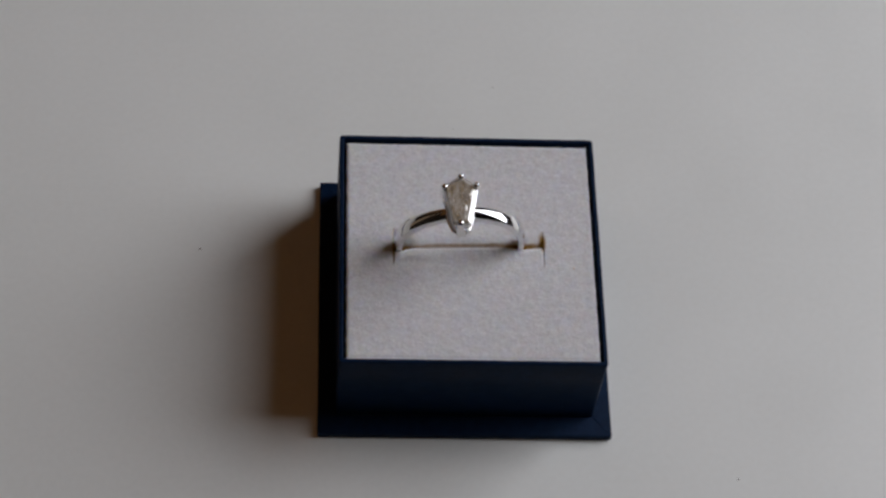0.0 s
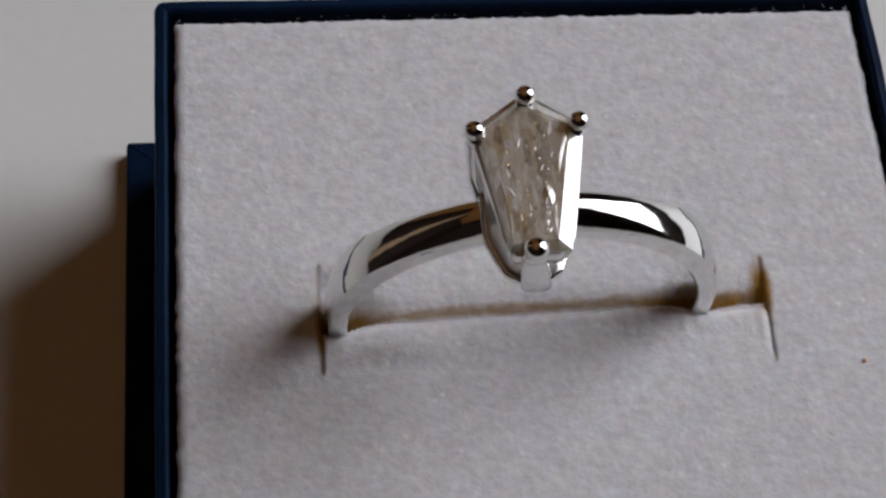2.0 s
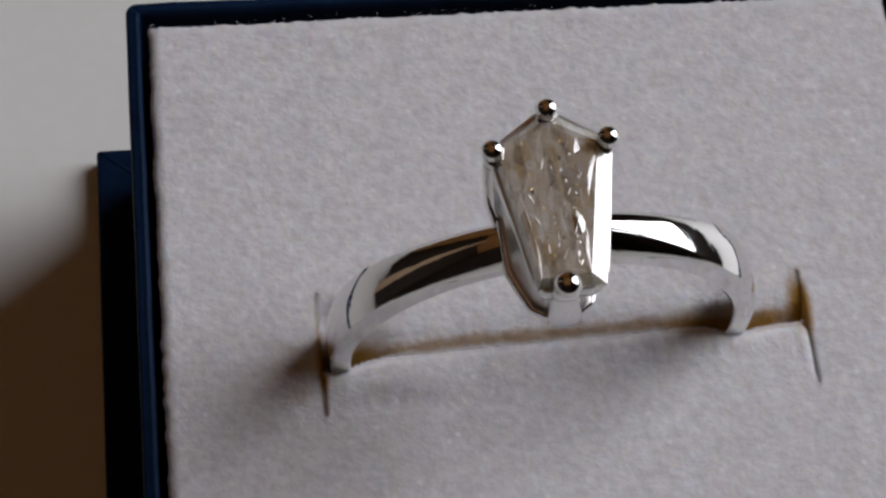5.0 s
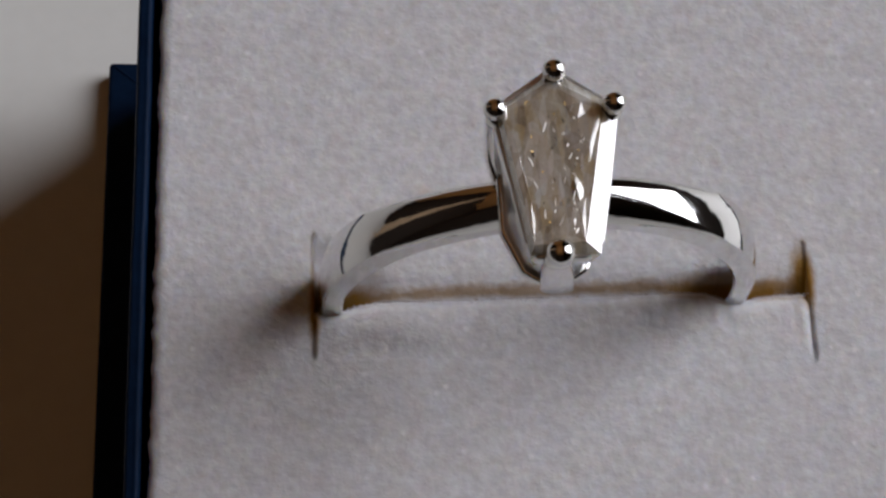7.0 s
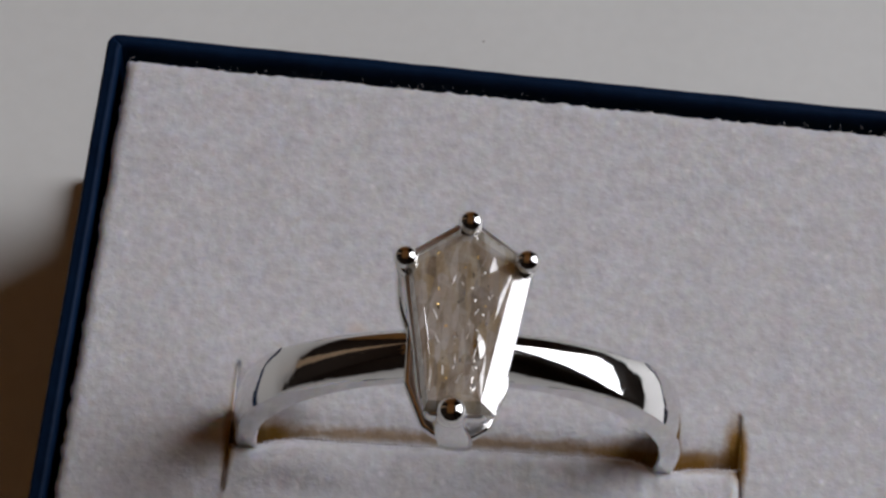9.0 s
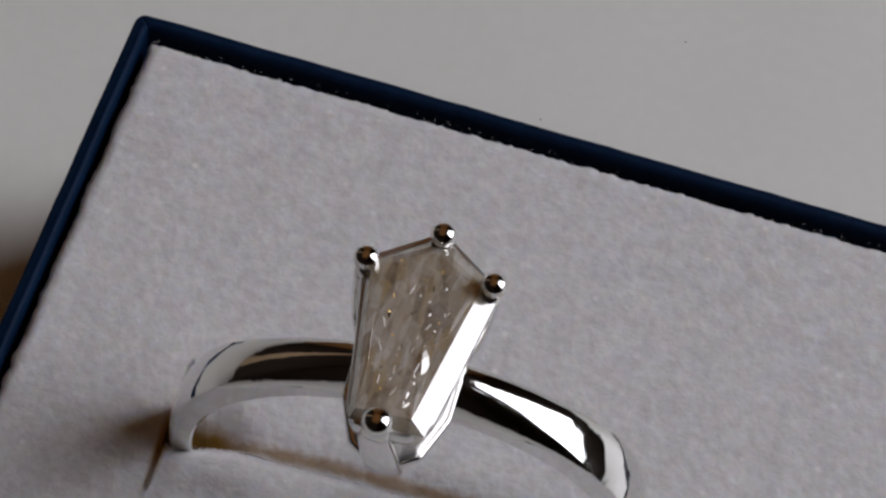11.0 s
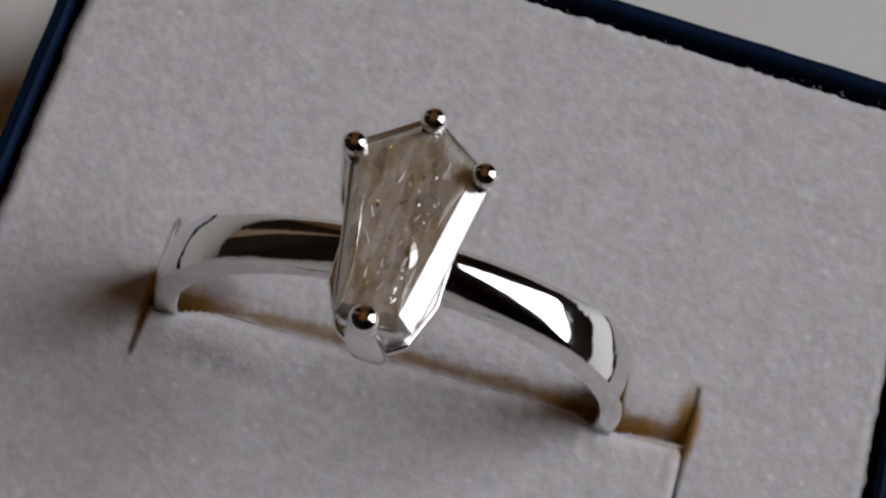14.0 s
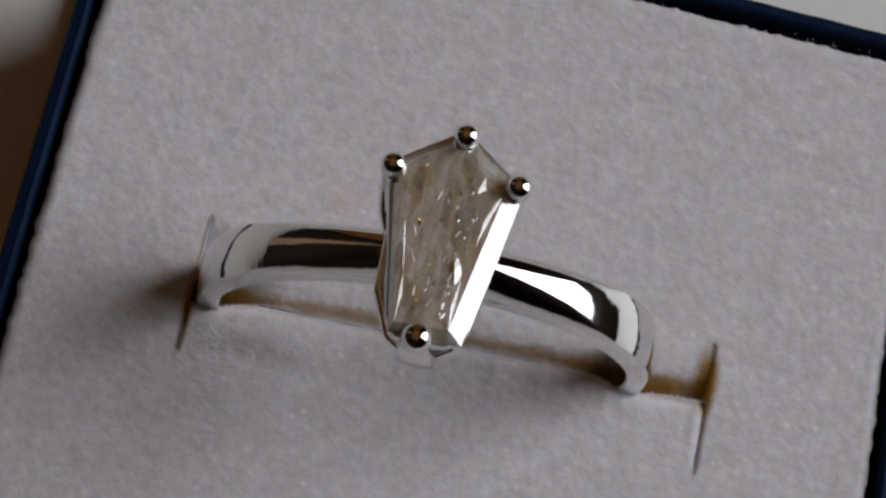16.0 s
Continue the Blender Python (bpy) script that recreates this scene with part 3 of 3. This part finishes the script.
def build_stone():
    bm = bmesh.new()
    levels = [(0.74, 0.39), (0.0, 0.06), (0.0, -0.1), (0.14, -0.8), (0.34, -1.6), (0.65, -2.4), (1.1, -3.0)]
    rings = []
    for d, dz in levels:
        poly = TABLE_CUT if dz > 0.3 else inset(GIRDLE, d)
        rings.append([bm.verts.new(mmv(p.x, p.y, girdle_z(p.x, p.y) + dz)) for p in poly])
    n = len(GIRDLE)
    # the table shows the broken-up facets of the flawed stone as many small flats
    rng = random.Random(21)
    flat = [Vector((v.co.x / MM - HEAD.x, v.co.y / MM - HEAD.y)) for v in rings[0]]
    pts = list(flat)
    core = inset([tuple(p) for p in flat], 0.28)
    for i in range(n):
        for k in range(4):
            pts.append(core[i].lerp(core[(i + 1) % n], (k + rng.uniform(0.1, 0.9)) / 4))
    while len(pts) < 70:
        p = Vector((rng.uniform(-5, -0.9), rng.uniform(-3.2, 4.0)))
        inside = all((core[(i + 1) % n] - core[i]).cross(p - core[i]) < 0 for i in range(n))
        if inside and min(math.hypot(p.x - q.x, 0.45 * (p.y - q.y)) for q in pts) > 0.26:
            pts.append(p)
    tri = geometry.delaunay_2d_cdt(pts, [], [list(range(n))], 1, 1e-6)
    made = []
    for i, p in enumerate(tri[0]):
        near = min(range(n), key=lambda k: (flat[k] - p).length)
        if (flat[near] - p).length < 1e-4:
            made.append(rings[0][near])
        else:
            made.append(bm.verts.new(mmv(p.x, p.y, girdle_z(p.x, p.y) + levels[0][1] + rng.uniform(-0.045, 0.045))))
    for f in tri[2]:
        bm.faces.new([made[i] for i in f])
    for r0, r1 in zip(rings, rings[1:]):
        for k in range(n):
            bm.faces.new((r0[k], r1[k], r1[(k + 1) % n], r0[(k + 1) % n]))
    k0 = bm.verts.new(mmv(GC.x, 1.6, 11.0))
    k1 = bm.verts.new(mmv(GC.x, -1.6, 11.1))
    last = rings[-1]
    bm.faces.new((last[0], k0, last[1]))
    bm.faces.new((last[1], k0, k1, last[2]))
    bm.faces.new((last[2], k1, last[3]))
    bm.faces.new((last[3], k1, k0, last[4]))
    bm.faces.new((last[4], k0, last[0]))
    bmesh.ops.recalc_face_normals(bm, faces=bm.faces)
    bmesh.ops.split_edges(bm, edges=bm.edges)
    return bm


PRONGS = [(-2.78, 4.51, 15.0), (-5.34, 2.74, 14.72), (-0.37, 2.81, 15.22), (-3.05, -4.1, 15.15)]


def mmv(x, y, z):
    return Vector(((x + HEAD.x) * MM, (y + HEAD.y) * MM, ZP + (z + HEAD.z) * MM))


def build_ring():
    ring = thing("ring", tuple(ring_point(180, R_IN + 1.2, 0)), "polished white gold solitaire ring standing in the slit", "ring")
    part("band", build_band(), METAL, ring, "polished tapered white gold band")
    stone = part("stone", build_stone(), STONE, ring, "cloudy grey-white tapered pentagon-cut diamond")
    rng = random.Random(11)
    bright, dark, amber = bmesh.new(), bmesh.new(), bmesh.new()
    # white spots paint in glints beside real feathers; kind 2 tilts towards the window
    spots = [(-2.1, -0.7, 2), (-2.02, -1.15, 2), (-2.25, -0.3, 1), (-1.7, 0.1, 1), (-2.25, -1.3, 1), (-2.3, 0.5, 1), (-2.6, -0.6, 1), (-1.75, 0.2, 1), (-2.35, -1.9, 1), (-3.3, 1.9, 1), (-2.9, -2.6, 1), (-2.2, -2.9, 1), (-3.5, -2.2, 1), (-3.75, -0.9, 1), (-3.95, 0.3, 1), (-3.05, -1.7, 1), (-4.3, 1.8, 1), (-1.7, 1.3, 1)]
    spots += [(rng.uniform(-4.4, -1.4), rng.uniform(-2.0, 3.2), 0) for _ in range(24)]
    spots += [(rng.gauss(-2.7, 0.7), rng.uniform(-3.2, 2.4), 3) for _ in range(22)]
    spots += [(rng.uniform(-4.6, -1.6), rng.uniform(-3.2, 3.4), 4) for _ in range(16)]
    for x, y, light in spots:
        if abs(x - GC.x) > 0.75 + 0.11 * (y + 3):
            continue
        c = mmv(x, y, girdle_z(x, y) + (0.41, 0.42, 0.46, 0.41, 0.42)[light])
        n = Vector((0.46 + rng.gauss(0, 0.1), rng.gauss(0.0, 0.12), 0.89)) if light == 2 else Vector((rng.gauss(0.25, 0.28), rng.gauss(0.0, 0.25), 0.9))
        n.normalize()
        u = n.cross(Vector((1, rng.gauss(0, 0.1 if light == 2 else 0.35), 0))).normalized()
        v = n.cross(u)
        ln, wd = rng.uniform(0.08, 0.26) * MM, rng.uniform(0.03, 0.085) * MM
        if light == 2:
            ln, wd = rng.uniform(0.34, 0.46) * MM, rng.uniform(0.17, 0.25) * MM
        if light == 1:
            ln, wd = rng.uniform(0.2, 0.4) * MM, rng.uniform(0.02, 0.04) * MM
        if light in (3, 4):
            ln, wd = rng.uniform(0.05, 0.16) * MM, rng.uniform(0.03, 0.08) * MM
        if not light:
            ln, wd = ln * 0.8, wd * 0.7
        bm = (dark, bright, bright, bright, amber)[light]
        vs = [bm.verts.new(c + u * ln * a_ * rng.uniform(0.5, 1.2) + v * wd * b_ * rng.uniform(0.4, 1.3)) for a_, b_ in ((-1, 0.1), (-0.3, 1), (0.6, 0.7), (1, -0.1), (0.4, -0.9), (-0.6, -0.6))]
        bm.faces.new(vs)
        tip = bm.verts.new(c - n * wd * 1.2)
        for k in range(6):
            bm.faces.new((vs[(k + 1) % 6], vs[k], tip))
    for bm in (bright, dark, amber):
        bmesh.ops.recalc_face_normals(bm, faces=bm.faces)
    part("white_glints", bright, WHITE_GLINT, stone, "white feathers and painted glints on the diamond", kind="stuff")
    part("amber_flecking", amber, AMBER_FLECK, stone, "amber yellow flecks on top of the diamond", kind="stuff")
    part("dark_flecking", dark, DARK_INCLUSION, stone, "dark carbon flecks inside the diamond", kind="stuff")
    for px, py, pz in PRONGS:
        bm = bmesh.new()
        d = Vector((px - GC.x, py - GC.y))
        u = d.normalized()
        front = py < 0
        if front:
            pts = [mmv(-2.5, -0.6, 9.6), mmv(-2.5, -2.4, 9.65), mmv(-2.5, -3.1, 10.05), mmv(-2.58, -3.55, 10.8), mmv(-2.78, -3.85, 12.3), mmv(px, py + 0.03, 13.9), mmv(px, py + 0.06, pz)]
            radii = [(w * MM, d_ * MM) for w, d_ in ((0.66, 0.4), (0.7, 0.4), (0.72, 0.4), (0.74, 0.38), (0.72, 0.36), (0.62, 0.36), (0.46, 0.38))]
        else:
            pts = [mmv(GC.x + d.x * k, 0.6 + (py - 0.6) * k, z) for k, z in ((0.42, 9.9), (0.68, 10.5), (0.82, 11.6), (0.9, 12.9), (0.95, 13.9), (0.985, pz))]
            radii = [(w * MM, d_ * MM) for w, d_ in ((0.7, 0.4), (0.7, 0.4), (0.66, 0.4), (0.58, 0.4), (0.48, 0.4), (0.38, 0.36))]
        tube(bm, pts, radii, 14, Vector((u.x, u.y, 0)))
        for f in bm.faces:
            f.smooth = True
        pr = part("prong", bm, METAL, ring)
        bm = bmesh.new()
        bmesh.ops.create_uvsphere(bm, u_segments=20, v_segments=12, radius=(0.6 if front else 0.52) * MM)
        for v in bm.verts:
            v.co = Vector((v.co.x, v.co.y, v.co.z * 0.9)) + mmv(px, py, pz)
        part("bead_tip", bm, METAL, pr, "rounded bead tip", True)
    low = [(-2.8, 3.6), (-0.72, 2.2), (-0.72, -1.05), (-1.4, -2.9), (-2.0, -3.3), (-3.3, -3.3), (-3.9, -2.9), (-4.7, -1.05), (-4.75, 2.1)]
    high = [(-2.79, 4.88), (-0.22, 2.97), (-0.8, -0.6), (-1.25, -3.2), (-1.9, -3.8), (-3.8, -3.8), (-4.2, -3.1), (-4.66, -0.4), (-5.33, 3.0)]
    for name, poly_, z, hw, hh in (("gallery_rail", low, 10.8, 0.2, 0.22), ("seat_rail", high, 14.06, 0.19, 0.34)):
        bm = bmesh.new()
        pts = [Vector(p) for p in poly_]
        outer, inner = inset([tuple(p) for p in pts], -hw), inset([tuple(p) for p in pts], hw)
        loops = []
        for poly, dz in ((outer, -hh), (outer, hh), (inner, hh), (inner, -hh)):
            loops.append([bm.verts.new(mmv(p.x, p.y, z + dz + 0.08 * (p.x - GC.x))) for p in poly])
        n = len(pts)
        for i in range(4):
            a, b = loops[i], loops[(i + 1) % 4]
            for k in range(n):
                bm.faces.new((a[k], a[(k + 1) % n], b[(k + 1) % n], b[k]))
        bmesh.ops.recalc_face_normals(bm, faces=bm.faces)
        bmesh.ops.bevel(bm, geom=list(bm.edges), offset=0.13 * MM, segments=3, profile=0.5, affect="EDGES")
        part(name, bm, SATIN if name == "seat_rail" else METAL, ring, smooth=True)
    # solid lower part of the setting, tapering onto the band
    bm = bmesh.new()
    loops = []
    for up, k, z in ((1.0, 0.97, 13.75), (0.9, 0.965, 13.3), (0.45, 0.955, 12.0), (0.0, 0.95, 10.8), (0.0, 0.86, 10.45), (0.0, 0.72, 10.15), (0.0, 0.55, 9.85), (0.0, 0.4, 9.6)):
        ring_ = [Vector(p).lerp(Vector(q), up) for p, q in zip(low, high)]
        loops.append([bm.verts.new(mmv(GC.x + (p.x - GC.x) * k, 0.5 + (p.y - 0.5) * k, z + 0.08 * (p.x - GC.x))) for p in ring_])
    n = len(low)
    for a, b in zip(loops, loops[1:]):
        for k in range(n):
            bm.faces.new((a[k], b[k], b[(k + 1) % n], a[(k + 1) % n]))
    bm.faces.new(loops[0])
    bm.faces.new(list(reversed(loops[-1])))
    bmesh.ops.recalc_face_normals(bm, faces=bm.faces)
    bmesh.ops.bevel(bm, geom=[e for e in bm.edges if e.calc_length() > 0.3 * MM], offset=0.12 * MM, segments=2, profile=0.5, affect="EDGES")
    part("basket", bm, SATIN, ring, "solid tapered base of the stone setting", True)
    return ring


build_ring()


# ---- specks ----
def speck(name, x, y, z, r, mat, label, seed, group=""):
    bm = bmesh.new()
    bmesh.ops.create_icosphere(bm, subdivisions=2, radius=r)
    for v in bm.verts:
        v.co *= 1 + 0.35 * noise.noise(v.co / r * 1.3 + Vector((seed, 0, 0)))
        v.co.z *= 0.6
        v.co += Vector((x, y, z + 0.5 * r))
    tagged(finish(name, bm, mat, True), label, "speck", group)


for i, (x, y, r) in enumerate(((-44.5, 10.8, 0.16), (44.8, -31.3, 0.12), (-0.5, 36.8, 0.05), (7.1, 46.0, 0.05))):
    speck("crumb", x * MM, y * MM, TABLE_Z, r * MM, DARK_SPECK, "tiny dark crumb on the white table", i, "crumbs on the table")
speck("fluff", 16.7 * MM, -3.3 * MM, ZP, 0.13 * MM, ORANGE_SPECK, "tiny pale orange fluff on the white pad", 9)
